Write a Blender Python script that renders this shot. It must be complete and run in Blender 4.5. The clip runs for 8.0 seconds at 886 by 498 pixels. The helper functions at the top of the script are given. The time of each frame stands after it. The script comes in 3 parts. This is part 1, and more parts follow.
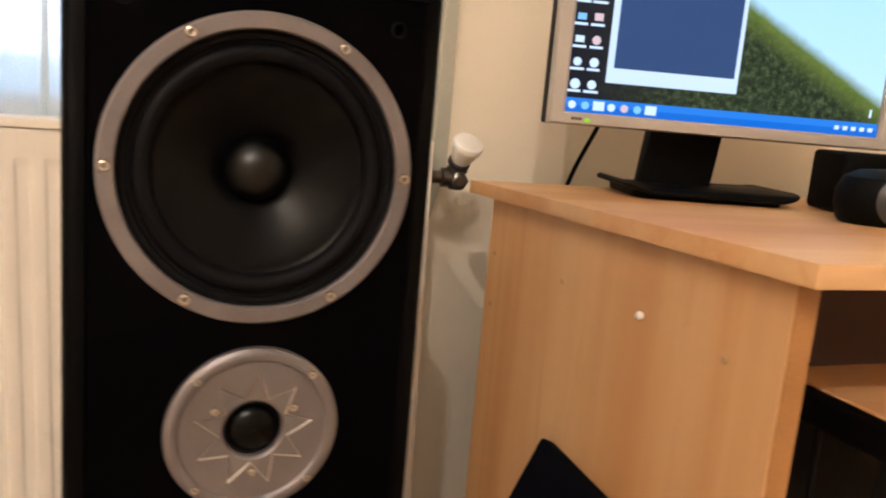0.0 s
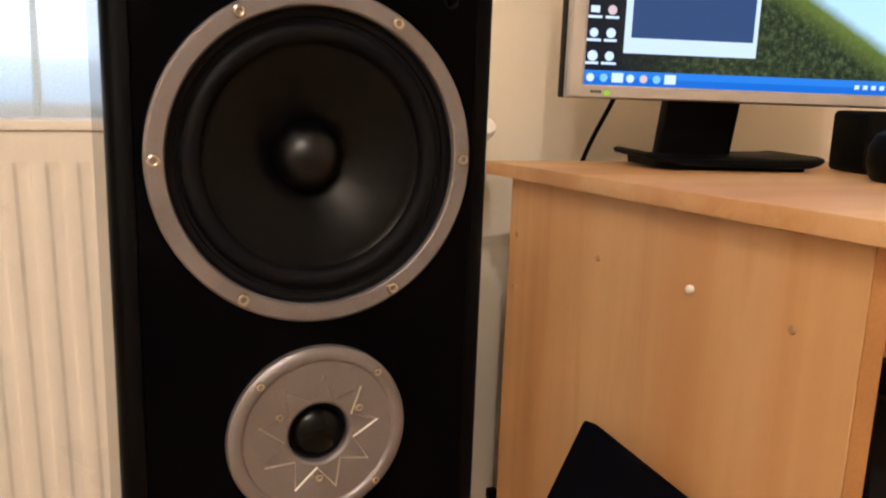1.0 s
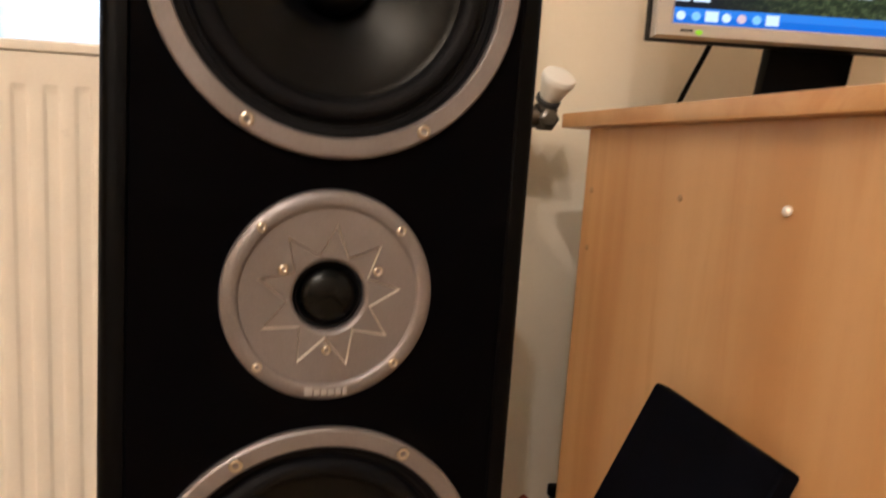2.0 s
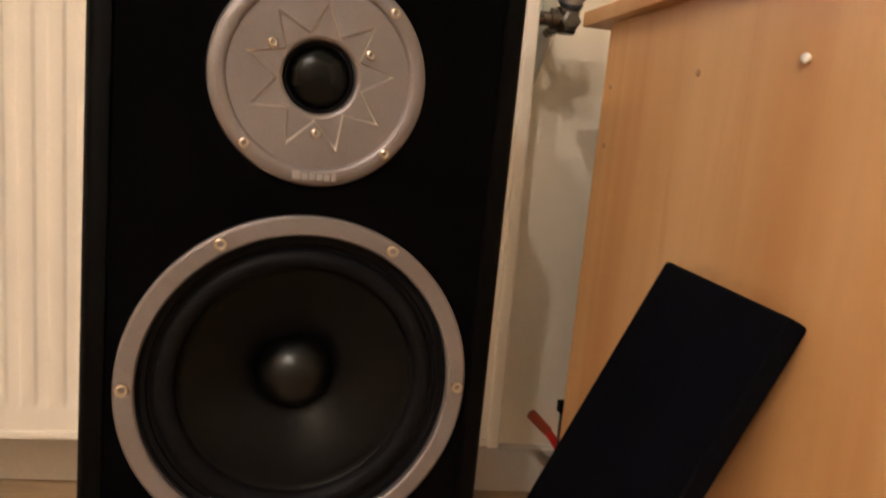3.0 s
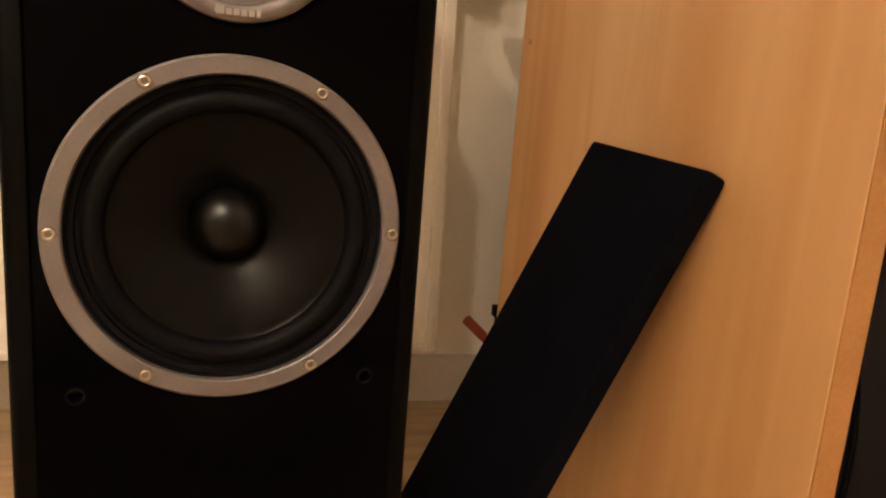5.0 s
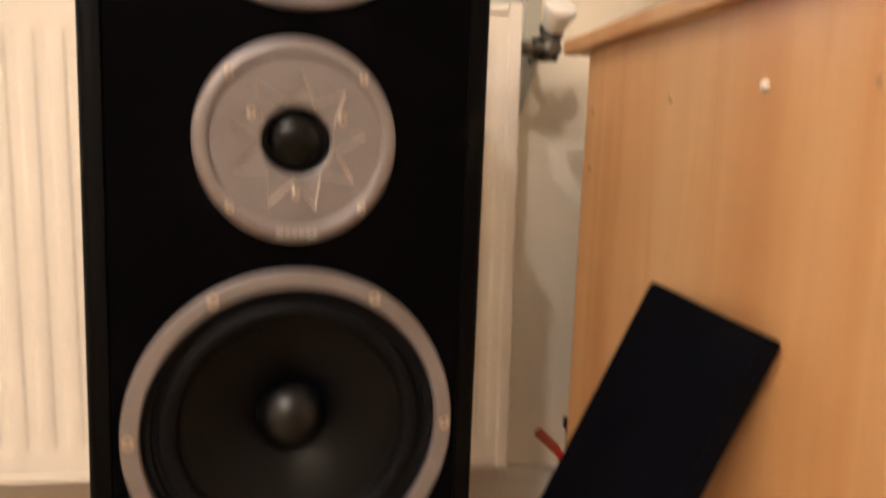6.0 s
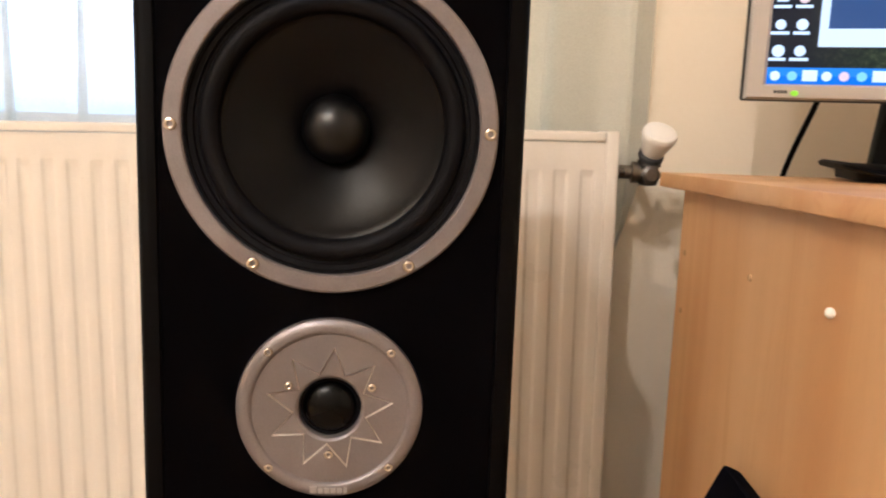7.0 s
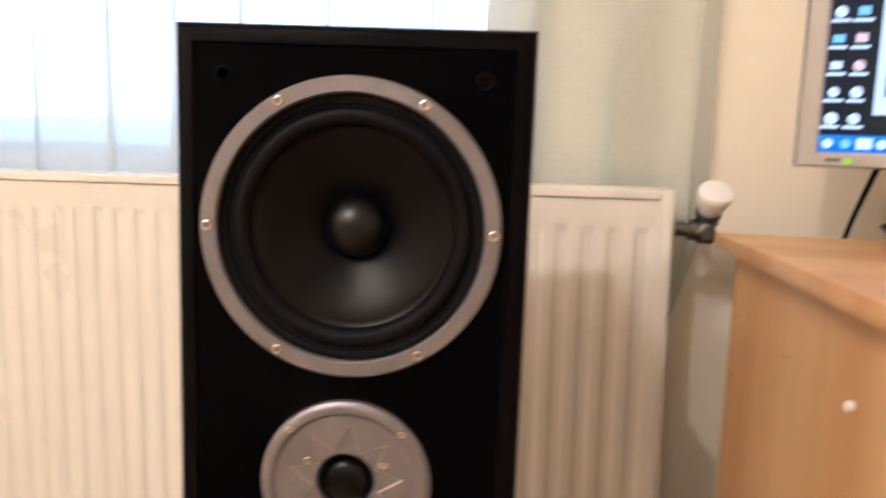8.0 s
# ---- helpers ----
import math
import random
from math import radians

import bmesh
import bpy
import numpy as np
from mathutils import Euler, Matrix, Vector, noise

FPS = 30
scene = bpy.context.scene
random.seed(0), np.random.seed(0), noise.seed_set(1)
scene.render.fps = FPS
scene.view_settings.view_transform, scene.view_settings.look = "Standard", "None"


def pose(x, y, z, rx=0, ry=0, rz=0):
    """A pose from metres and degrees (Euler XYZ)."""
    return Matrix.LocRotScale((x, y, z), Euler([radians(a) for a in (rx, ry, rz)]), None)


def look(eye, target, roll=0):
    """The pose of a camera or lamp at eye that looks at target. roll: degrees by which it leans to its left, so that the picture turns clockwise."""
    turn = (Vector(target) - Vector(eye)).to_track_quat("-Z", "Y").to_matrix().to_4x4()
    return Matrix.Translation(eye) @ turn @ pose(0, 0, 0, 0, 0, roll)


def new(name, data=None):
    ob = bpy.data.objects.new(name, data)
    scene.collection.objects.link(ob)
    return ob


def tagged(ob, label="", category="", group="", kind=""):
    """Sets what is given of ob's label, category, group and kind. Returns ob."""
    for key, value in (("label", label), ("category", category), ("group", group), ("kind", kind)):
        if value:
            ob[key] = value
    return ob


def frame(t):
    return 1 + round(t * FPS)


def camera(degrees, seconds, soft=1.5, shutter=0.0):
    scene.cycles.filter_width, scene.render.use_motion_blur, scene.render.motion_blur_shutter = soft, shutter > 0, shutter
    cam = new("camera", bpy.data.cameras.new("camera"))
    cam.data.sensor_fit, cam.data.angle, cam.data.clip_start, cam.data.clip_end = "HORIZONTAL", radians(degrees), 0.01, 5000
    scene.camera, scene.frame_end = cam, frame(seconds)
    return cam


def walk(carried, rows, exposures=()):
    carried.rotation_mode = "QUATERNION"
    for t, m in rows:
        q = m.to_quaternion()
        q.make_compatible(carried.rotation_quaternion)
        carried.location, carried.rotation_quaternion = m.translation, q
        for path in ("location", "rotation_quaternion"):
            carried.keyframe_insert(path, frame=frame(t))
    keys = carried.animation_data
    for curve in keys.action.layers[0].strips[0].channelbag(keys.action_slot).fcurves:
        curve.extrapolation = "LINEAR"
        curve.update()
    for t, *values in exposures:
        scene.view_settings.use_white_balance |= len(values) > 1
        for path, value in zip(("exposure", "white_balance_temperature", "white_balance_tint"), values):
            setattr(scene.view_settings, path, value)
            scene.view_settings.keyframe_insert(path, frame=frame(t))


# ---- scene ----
cam = camera(59.9, 8.0, soft=2.0, shutter=0.5)
PATH = [
    (0, (-0.054, -0.48, 0.782), (0.617, 1.372, 0.435), 4.9),
    (0.5, (-0.104, -0.453, 0.787), (0.595, 1.389, 0.442), 2.4),
    (1, (-0.096, -0.437, 0.773), (0.629, 1.388, 0.393), 2.0),
    (1.2, (-0.087, -0.429, 0.755), (0.622, 1.408, 0.404), 2.5),
    (2.3, (-0.033, -0.394, 0.616), (0.378, 1.544, 0.344), 4.3),
    (2.5, (-0.027, -0.401, 0.593), (0.342, 1.546, 0.319), 4.5),
    (3, (-0.019, -0.41, 0.553), (0.415, 1.515, 0.231), 5.5),
    (3.5, (-0.025, -0.423, 0.532), (0.462, 1.484, 0.173), 5.6),
    (4, (-0.023, -0.424, 0.514), (0.514, 1.47, 0.162), 5.0),
    (4.2, (-0.016, -0.423, 0.509), (0.55, 1.452, 0.103), 5.2),
    (5.3, (-0.019, -0.433, 0.49), (0.591, 1.424, 0.068), 4.5),
    (5.5, (-0.019, -0.438, 0.491), (0.556, 1.434, 0.086), 4.4),
    (5.8, (-0.019, -0.441, 0.519), (0.469, 1.471, 0.194), 3.5),
    (6, (-0.005, -0.438, 0.575), (0.393, 1.501, 0.289), 2.1),
    (6.2, (0.006, -0.44, 0.637), (0.318, 1.523, 0.414), 1.8),
    (6.5, (0.027, -0.452, 0.694), (0.237, 1.521, 0.441), 2.9),
    (7, (0.063, -0.445, 0.739), (0.072, 1.531, 0.432), 2.0),
    (7.5, (0.09, -0.448, 0.767), (-0.109, 1.511, 0.417), 1.5),
    (7.8, (0.106, -0.455, 0.779), (-0.218, 1.499, 0.499), 0.0),
    (8, (0.119, -0.468, 0.794), (-0.132, 1.497, 0.517), 2.0),
]
EXPOSURES = [(0, 0.07, 5200, 10), (1.2, 0.07, 5250, 10), (2.5, 0.07, 5270, 10), (4.0, 0.10, 5570, 10), (5.5, 0.25, 5900, 10),
             (6.0, 0.42, 5200, 10), (6.5, 0.62, 5100, 10), (7.0, 0.38, 4970, 10), (8, 0.39, 4820, 10)]
walk(cam, [(t, look(eye, target, roll)) for t, eye, target, roll in PATH], EXPOSURES)

# The window wall runs 4 degrees off the desk; its radiator's front right corner is the origin.
WALL = pose(0.292, 0.518, 0, 0, 0, -4)
SPEAKER = pose(0, 0, 0, 0, 0, 4.6)
ROOM_L, ROOM_R, ROOM_BACK, WALL_Y, CEIL = -2.3, 1.7, -3.0, 0.155, 2.65

# ---- light ----
world = bpy.data.worlds.new("sky")
scene.world = world
world.use_nodes = True
wn = world.node_tree.nodes
sky = wn.new("ShaderNodeTexSky")
sky.sky_type, sky.sun_disc = "NISHITA", False
sky.sun_elevation, sky.sun_rotation = radians(28), radians(200)
wn["Background"].inputs["Strength"].default_value = 0.06
world.node_tree.links.new(sky.outputs[0], wn["Background"].inputs["Color"])


def lamp(name, kind, m, energy, color, **kw):
    data = bpy.data.lights.new(name, kind)
    data.energy, data.color = energy, color
    if kind == "POINT":
        data.shadow_soft_size = kw["radius"]
    if kind == "AREA":
        data.shape, data.size, data.size_y = "RECTANGLE", kw["w"], kw["h"]
    if kind == "SUN":
        data.angle = kw["angle"]
    ob = new(name, data)
    ob.matrix_world = m
    return ob


lamp("sun", "SUN", look((0, -5, 4), (0.8, 0, 0)), 2.0, (1, 0.93, 0.82), angle=radians(0.5))
LAMP_A, LAMP_B = Vector((-0.76, -1.98, 2.50)), Vector((-1.30, -2.02, 2.50))
lamp("bulb_light", "POINT", Matrix.Translation(LAMP_A), 68, (1, 0.78, 0.56), radius=0.035)
lamp("bulb_light", "POINT", Matrix.Translation(LAMP_B), 55, (1, 0.78, 0.56), radius=0.035)
lamp("window_light", "AREA", WALL @ pose(-1.06, WALL_Y + 0.30, 1.47, -90, 0, 0), 4, (0.86, 0.94, 1.0), w=1.55, h=1.30)


# ---- materials ----
def mat(name, base, rough=0.5, metal=0.0, spec=0.5):
    m = bpy.data.materials.new(name)
    m.use_nodes = True
    b = m.node_tree.nodes["Principled BSDF"]
    b.inputs["Base Color"].default_value = (*base, 1)
    b.inputs["Roughness"].default_value = rough
    b.inputs["Metallic"].default_value = metal
    b.inputs["Specular IOR Level"].default_value = spec
    return m


def coords(m, scale=(1, 1, 1), rot=(0, 0, 0), space="Object"):
    n = m.node_tree.nodes
    tc, mp = n.new("ShaderNodeTexCoord"), n.new("ShaderNodeMapping")
    mp.inputs["Scale"].default_value = scale
    mp.inputs["Rotation"].default_value = rot
    m.node_tree.links.new(tc.outputs[space], mp.inputs["Vector"])
    return mp.outputs["Vector"]


def noise_tex(m, vec, scale, detail=4.0, rough=0.55, distortion=0.0):
    t = m.node_tree.nodes.new("ShaderNodeTexNoise")
    t.inputs["Scale"].default_value = scale
    t.inputs["Detail"].default_value = detail
    t.inputs["Roughness"].default_value = rough
    t.inputs["Distortion"].default_value = distortion
    m.node_tree.links.new(vec, t.inputs["Vector"])
    return t.outputs["Fac"]


def ramp(m, fac, stops):
    r = m.node_tree.nodes.new("ShaderNodeValToRGB")
    e = r.color_ramp.elements
    while len(e) < len(stops):
        e.new(0.5)
    for el, (p, c) in zip(e, stops):
        el.position, el.color = p, (*c, 1)
    m.node_tree.links.new(fac, r.inputs["Fac"])
    return r.outputs["Color"]


def mix(m, a, b, fac, mode="MIX"):
    x = m.node_tree.nodes.new("ShaderNodeMix")
    x.data_type, x.blend_type = "RGBA", mode
    for sock, v in ((x.inputs[0], fac), (x.inputs[6], a), (x.inputs[7], b)):
        if isinstance(v, bpy.types.NodeSocket):
            m.node_tree.links.new(v, sock)
        else:
            sock.default_value = v if isinstance(v, float) else (*v, 1)
    return x.outputs[2]


def feed(m, sock, name="Base Color"):
    m.node_tree.links.new(sock, m.node_tree.nodes["Principled BSDF"].inputs[name])


def bump(m, fac, strength=0.2, dist=0.001):
    b = m.node_tree.nodes.new("ShaderNodeBump")
    b.inputs["Strength"].default_value = strength
    b.inputs["Distance"].default_value = dist
    m.node_tree.links.new(fac, b.inputs["Height"])
    feed(m, b.outputs["Normal"], "Normal")


def two_scale(name, base, rough, metal=0.0, fine=400, coarse=9, amount=0.12, bump_s=0.15, bump_d=0.0004, spec=0.5, rough_var=0.1):
    m = mat(name, base, rough, metal, spec)
    v = coords(m)
    f, c = noise_tex(m, v, fine, 3), noise_tex(m, v, coarse, 5)
    lo = tuple(x * (1 - amount) for x in base)
    hi = tuple(min(1, x * (1 + amount)) for x in base)
    col = ramp(m, c, [(0.3, lo), (0.7, hi)])
    col = mix(m, col, ramp(m, f, [(0.35, lo), (0.65, hi)]), 0.4)
    feed(m, col)
    feed(m, ramp(m, c, [(0.3, (rough - rough_var,) * 3), (0.7, (rough + rough_var,) * 3)]), "Roughness")
    bump(m, f, bump_s, bump_d)
    return m


def wood(name, along):
    """Beech laminate: broad soft bands, fine streaks and short flecks, running along the axis."""
    m = mat(name, (0.6, 0.33, 0.13), 0.4)
    sc = lambda across, length: tuple(length if k == along else across for k in range(3))
    band = noise_tex(m, coords(m, sc(4.5, 0.3)), 1.5, 3, 0.5, 0.4)
    streak = noise_tex(m, coords(m, sc(8, 0.4)), 1.8, 3, 0.5, 1.2)
    vein = noise_tex(m, coords(m, sc(11, 0.8)), 1.6, 3, 0.6, 1.6)
    fleck = noise_tex(m, coords(m, sc(300, 30)), 2.5, 2)
    blotch = noise_tex(m, coords(m), 5, 4)
    col = ramp(m, band, [(0.36, (0.51, 0.258, 0.088)), (0.5, (0.600, 0.344, 0.140)), (0.64, (0.655, 0.408, 0.192))])
    col = mix(m, col, ramp(m, streak, [(0.38, (0.46, 0.216, 0.066)), (0.60, (0.66, 0.404, 0.176))]), 0.28)
    col = mix(m, col, (0.46, 0.212, 0.058), ramp(m, vein, [(0.56, (0, 0, 0)), (0.66, (0.32,) * 3), (0.72, (0.16,) * 3)]))
    col = mix(m, col, ramp(m, fleck, [(0.30, (0.40, 0.17, 0.06)), (0.40, (0.64, 0.325, 0.125))]), 0.12)
    feed(m, col)
    feed(m, ramp(m, blotch, [(0.3, (0.34,) * 3), (0.7, (0.46,) * 3)]), "Roughness")
    bump(m, streak, 0.05, 0.0004)
    return m


def black_ash():
    m = mat("black_ash_vinyl", (0.002, 0.002, 0.002), 0.2, spec=0.45)
    v = coords(m, (220, 220, 7))
    g = noise_tex(m, v, 3, 5, 0.65)
    feed(m, ramp(m, g, [(0.35, (0.001, 0.001, 0.001)), (0.7, (0.0034, 0.0032, 0.0032))]))
    feed(m, ramp(m, g, [(0.3, (0.17,) * 3), (0.7, (0.10,) * 3)]), "Roughness")
    bump(m, g, 0.06, 0.0003)
    return m


def cone_mat():
    m = mat("coated_paper_cone", (0.0022, 0.0022, 0.0023), 0.34, spec=0.11)
    m.node_tree.nodes["Principled BSDF"].inputs["Specular Tint"].default_value = (1.0, 0.96, 0.88, 1)
    v = coords(m)
    f = noise_tex(m, v, 900, 3)
    c = noise_tex(m, v, 60, 5)
    feed(m, ramp(m, c, [(0.3, (0.0009, 0.0010, 0.0014)), (0.7, (0.0015, 0.0016, 0.0022))]))
    feed(m, ramp(m, c, [(0.3, (0.325,) * 3), (0.7, (0.350,) * 3)]), "Roughness")
    bump(m, f, 0.25, 0.0003)
    return m


def fabric():
    m = mat("black_grille_cloth", (0.002, 0.002, 0.003), 0.9, spec=0.035)
    w = m.node_tree.nodes.new("ShaderNodeTexWave")
    w.inputs["Scale"].default_value = 420
    w.inputs["Distortion"].default_value = 1.5
    m.node_tree.links.new(coords(m), w.inputs["Vector"])
    n = noise_tex(m, coords(m), 700, 3)
    c = noise_tex(m, coords(m), 14, 4)
    feed(m, ramp(m, c, [(0.3, (0.0010, 0.0011, 0.0022)), (0.7, (0.0024, 0.0026, 0.0048))]))
    bump(m, mix(m, w.outputs["Fac"], n, 0.5), 0.5, 0.0006)
    return m


def plaster():
    m = mat("cream_wall_paint", (0.91, 0.81, 0.645), 0.75)
    c = noise_tex(m, coords(m), 2.0, 5)
    f = noise_tex(m, coords(m), 160, 4)
    feed(m, mix(m, ramp(m, c, [(0.3, (0.895, 0.790, 0.620)), (0.7, (0.925, 0.828, 0.668))]), ramp(m, f, [(0.35, (0.885, 0.785, 0.615)), (0.65, (0.925, 0.828, 0.668))]), 0.3))
    bump(m, f, 0.25, 0.0012)
    return m


def plank_mat():
    m = mat("oak_laminate_plank", (0.3, 0.2, 0.12), 0.4)
    info = m.node_tree.nodes.new("ShaderNodeObjectInfo")
    v = coords(m, (1.2, 14, 14))
    add = m.node_tree.nodes.new("ShaderNodeVectorMath")
    m.node_tree.links.new(v, add.inputs[0])
    comb = m.node_tree.nodes.new("ShaderNodeCombineXYZ")
    mul = m.node_tree.nodes.new("ShaderNodeMath")
    mul.operation = "MULTIPLY"
    mul.inputs[1].default_value = 40
    m.node_tree.links.new(info.outputs["Random"], mul.inputs[0])
    m.node_tree.links.new(mul.outputs[0], comb.inputs[0])
    m.node_tree.links.new(comb.outputs[0], add.inputs[1])
    g = noise_tex(m, add.outputs[0], 2.4, 6, 0.62, 1.2)
    col = ramp(m, g, [(0.3, (0.25, 0.155, 0.078)), (0.5, (0.42, 0.290, 0.160)), (0.7, (0.53, 0.38, 0.225))])
    col = mix(m, col, ramp(m, info.outputs["Random"], [(0.0, (0.30, 0.2, 0.115)), (1.0, (0.42, 0.30, 0.18))]), 0.3)
    feed(m, col)
    bump(m, g, 0.1, 0.0006)
    return m


def sheer():
    m = bpy.data.materials.new("sheer_white_curtain")
    m.use_nodes = True
    n, l = m.node_tree.nodes, m.node_tree.links
    n.remove(n["Principled BSDF"])
    d, t, tr = n.new("ShaderNodeBsdfDiffuse"), n.new("ShaderNodeBsdfTranslucent"), n.new("ShaderNodeBsdfTransparent")
    d.inputs["Color"].default_value = (0.74, 0.72, 0.64, 1)
    t.inputs["Color"].default_value = (0.72, 0.86, 0.93, 1)
    tr.inputs["Color"].default_value = (0.92, 0.95, 0.96, 1)
    m1, m2 = n.new("ShaderNodeMixShader"), n.new("ShaderNodeMixShader")
    v = coords(m, (320, 320, 320))
    weave = noise_tex(m, v, 2, 2)
    r = ramp(m, weave, [(0.3, (0.38,) * 3), (0.7, (0.50,) * 3)])
    m1.inputs[0].default_value = 0.34
    l.new(d.outputs[0], m1.inputs[1])
    l.new(t.outputs[0], m1.inputs[2])
    l.new(r, m2.inputs[0])
    l.new(m1.outputs[0], m2.inputs[1])
    l.new(tr.outputs[0], m2.inputs[2])
    l.new(m2.outputs[0], n["Material Output"].inputs["Surface"])
    return m


def glow(name, color, strength=1.0):
    m = mat(name, (0.004, 0.004, 0.004), 0.4, spec=0.1)
    b = m.node_tree.nodes["Principled BSDF"]
    b.inputs["Emission Color"].default_value = (*color, 1)
    b.inputs["Emission Strength"].default_value = strength
    return m


M = dict(
    ash=black_ash(), cone=cone_mat(), cloth=fabric(), wall=plaster(), beech=wood("beech_laminate", 2), beech_top=wood("beech_laminate_top", 0), plank=plank_mat(), sheer=sheer(),
    baffle=two_scale("black_baffle", (0.0007, 0.0006, 0.0009), 0.6, fine=600, amount=0.3, bump_s=0.2, spec=0.016),
    frameblack=two_scale("black_front_lacquer", (0.0012, 0.0011, 0.0012), 0.5, fine=500, amount=0.3, bump_s=0.2, spec=0.045),
    silver=two_scale("silver_grey_lacquer", (0.186, 0.169, 0.176), 0.43, 0.6, fine=1100, coarse=25, amount=0.16, bump_s=0.22, bump_d=0.0003),
    rubber=two_scale("black_rubber", (0.0024, 0.0023, 0.0030), 0.56, fine=700, amount=0.3, bump_s=0.2, spec=0.085),
    blackgloss=two_scale("black_gloss_dome", (0.0012, 0.0012, 0.0014), 0.34, fine=500, amount=0.2, bump_s=0.05, rough_var=0.02, spec=0.30),
    silkdome=two_scale("black_silk_dome", (0.0015, 0.0015, 0.0015), 0.27, fine=500, amount=0.2, bump_s=0.03, rough_var=0.02, spec=0.15),
    screw=two_scale("yellow_zinc_steel", (0.43, 0.37, 0.29), 0.28, 0.95, fine=900, amount=0.15, bump_s=0.1),
    # Brighter than the plate, to bring out the lamp's glints on the star.
    chamfer_bright=two_scale("brightened_chamfer_metal", (0.47, 0.44, 0.40), 0.36, 0.85, fine=900, amount=0.1),
    mark=two_scale("pale_print", (0.25, 0.235, 0.235), 0.5, fine=900, amount=0.1),
    enamel=two_scale("cream_white_enamel", (0.75, 0.705, 0.628), 0.34, fine=260, coarse=5, amount=0.03, bump_s=0.05),
    chrome=two_scale("worn_nickel", (0.13, 0.120, 0.108), 0.30, 0.95, fine=300, amount=0.2),
    whiteplastic=two_scale("white_plastic", (0.82, 0.80, 0.76), 0.35, fine=400, amount=0.03, bump_s=0.05),
    blackplastic=two_scale("black_plastic", (0.002, 0.002, 0.002), 0.5, fine=900, amount=0.2, spec=0.06),
    bezel=two_scale("silver_plastic", (0.42, 0.385, 0.345), 0.45, 0.1, fine=900, coarse=12, amount=0.05, bump_s=0.06),
    darkplastic=two_scale("dark_grey_plastic", (0.03, 0.03, 0.032), 0.45, fine=900, amount=0.2),
    # The panel's beech, darkened to cancel the extra lamplight on its front edge.
    edge_darkened=two_scale("darkened_beech_edge", (0.37, 0.178, 0.054), 0.45, fine=300, coarse=20, amount=0.15),
    towersteel=two_scale("black_painted_steel", (0.022, 0.020, 0.021), 0.5, fine=500, amount=0.3),
    skirting=two_scale("white_skirting_paint", (0.62, 0.56, 0.49), 0.45, fine=150, coarse=6, amount=0.06),
    ceiling=two_scale("white_ceiling_paint", (0.8, 0.79, 0.76), 0.8, fine=200, amount=0.03),
    red=two_scale("red_insulation", (0.50, 0.02, 0.015), 0.4, fine=300, amount=0.15),
    orange=two_scale("orange_plug_sleeve", (0.33, 0.065, 0.022), 0.4, fine=300, amount=0.15),
    back_brown=two_scale("dark_brown_board", (0.075, 0.030, 0.015), 0.6, fine=240, coarse=9, amount=0.2),
    cap=two_scale("beige_screw_cap", (0.42, 0.26, 0.12), 0.5, fine=300, amount=0.1),
    frame=two_scale("white_window_frame", (0.8, 0.8, 0.79), 0.35, fine=200, amount=0.03),
    subfloor=two_scale("dark_underlay", (0.06, 0.045, 0.03), 0.8),
    lawn=two_scale("street_ground", (0.58, 0.60, 0.60), 0.9, fine=3, coarse=0.1, amount=0.3, bump_s=0.0),
)
glass = mat("window_glass", (1, 1, 1), 0.02)
glass.node_tree.nodes["Principled BSDF"].inputs["Transmission Weight"].default_value = 1.0
glass.node_tree.nodes["Principled BSDF"].inputs["IOR"].default_value = 1.45


# ---- builders ----
def finish(bm, name, material, smooth=True):
    bmesh.ops.recalc_face_normals(bm, faces=bm.faces)
    me = bpy.data.meshes.new(name)
    bm.to_mesh(me)
    bm.free()
    me.materials.append(material)
    if smooth:
        for p in me.polygons:
            p.use_smooth = True
        me.set_sharp_from_angle(angle=radians(35))
    return me


def part(name, bm, material, parent=None, label="", m=None, smooth=True):
    ob = new(name, finish(bm, name, material, smooth))
    if parent is not None:
        ob.parent = parent
    if m is not None:
        ob.matrix_local = m
    if label:
        ob["label"] = label
    return ob


def thing(name, m, label, category, group="", kind=""):
    ob = new(name)
    ob.empty_display_size = 0.05
    ob.matrix_world = m
    return tagged(ob, label, category, group, kind)


def box(x0, x1, y0, y1, z0, z1, bevel=0.0, segs=2):
    bm = bmesh.new()
    bmesh.ops.create_cube(bm, size=1)
    for v in bm.verts:
        v.co = Vector(((x0 + x1) / 2 + v.co.x * (x1 - x0), (y0 + y1) / 2 + v.co.y * (y1 - y0), (z0 + z1) / 2 + v.co.z * (z1 - z0)))
    if bevel:
        bmesh.ops.bevel(bm, geom=list(bm.edges), offset=bevel, segments=segs, profile=0.6, affect="EDGES")
    return bm


def lathe(profile, segs=64, axis="y"):
    """Turns (radius, depth) pairs round the axis y (or z)."""
    bm = bmesh.new()
    rings = []
    for r, d in profile:
        if r < 1e-6:
            rings.append([bm.verts.new((0, d, 0) if axis == "y" else (0, 0, d))])
        else:
            ring = []
            for k in range(segs):
                a = 2 * math.pi * k / segs
                ring.append(bm.verts.new((r * math.cos(a), d, r * math.sin(a)) if axis == "y" else (r * math.cos(a), r * math.sin(a), d)))
            rings.append(ring)
    for a, b in zip(rings, rings[1:]):
        for k in range(segs):
            j = (k + 1) % segs
            if len(a) == 1:
                bm.faces.new((a[0], b[k], b[j]))
            elif len(b) == 1:
                bm.faces.new((a[k], b[0], a[j]))
            else:
                bm.faces.new((a[k], b[k], b[j], a[j]))
    return bm


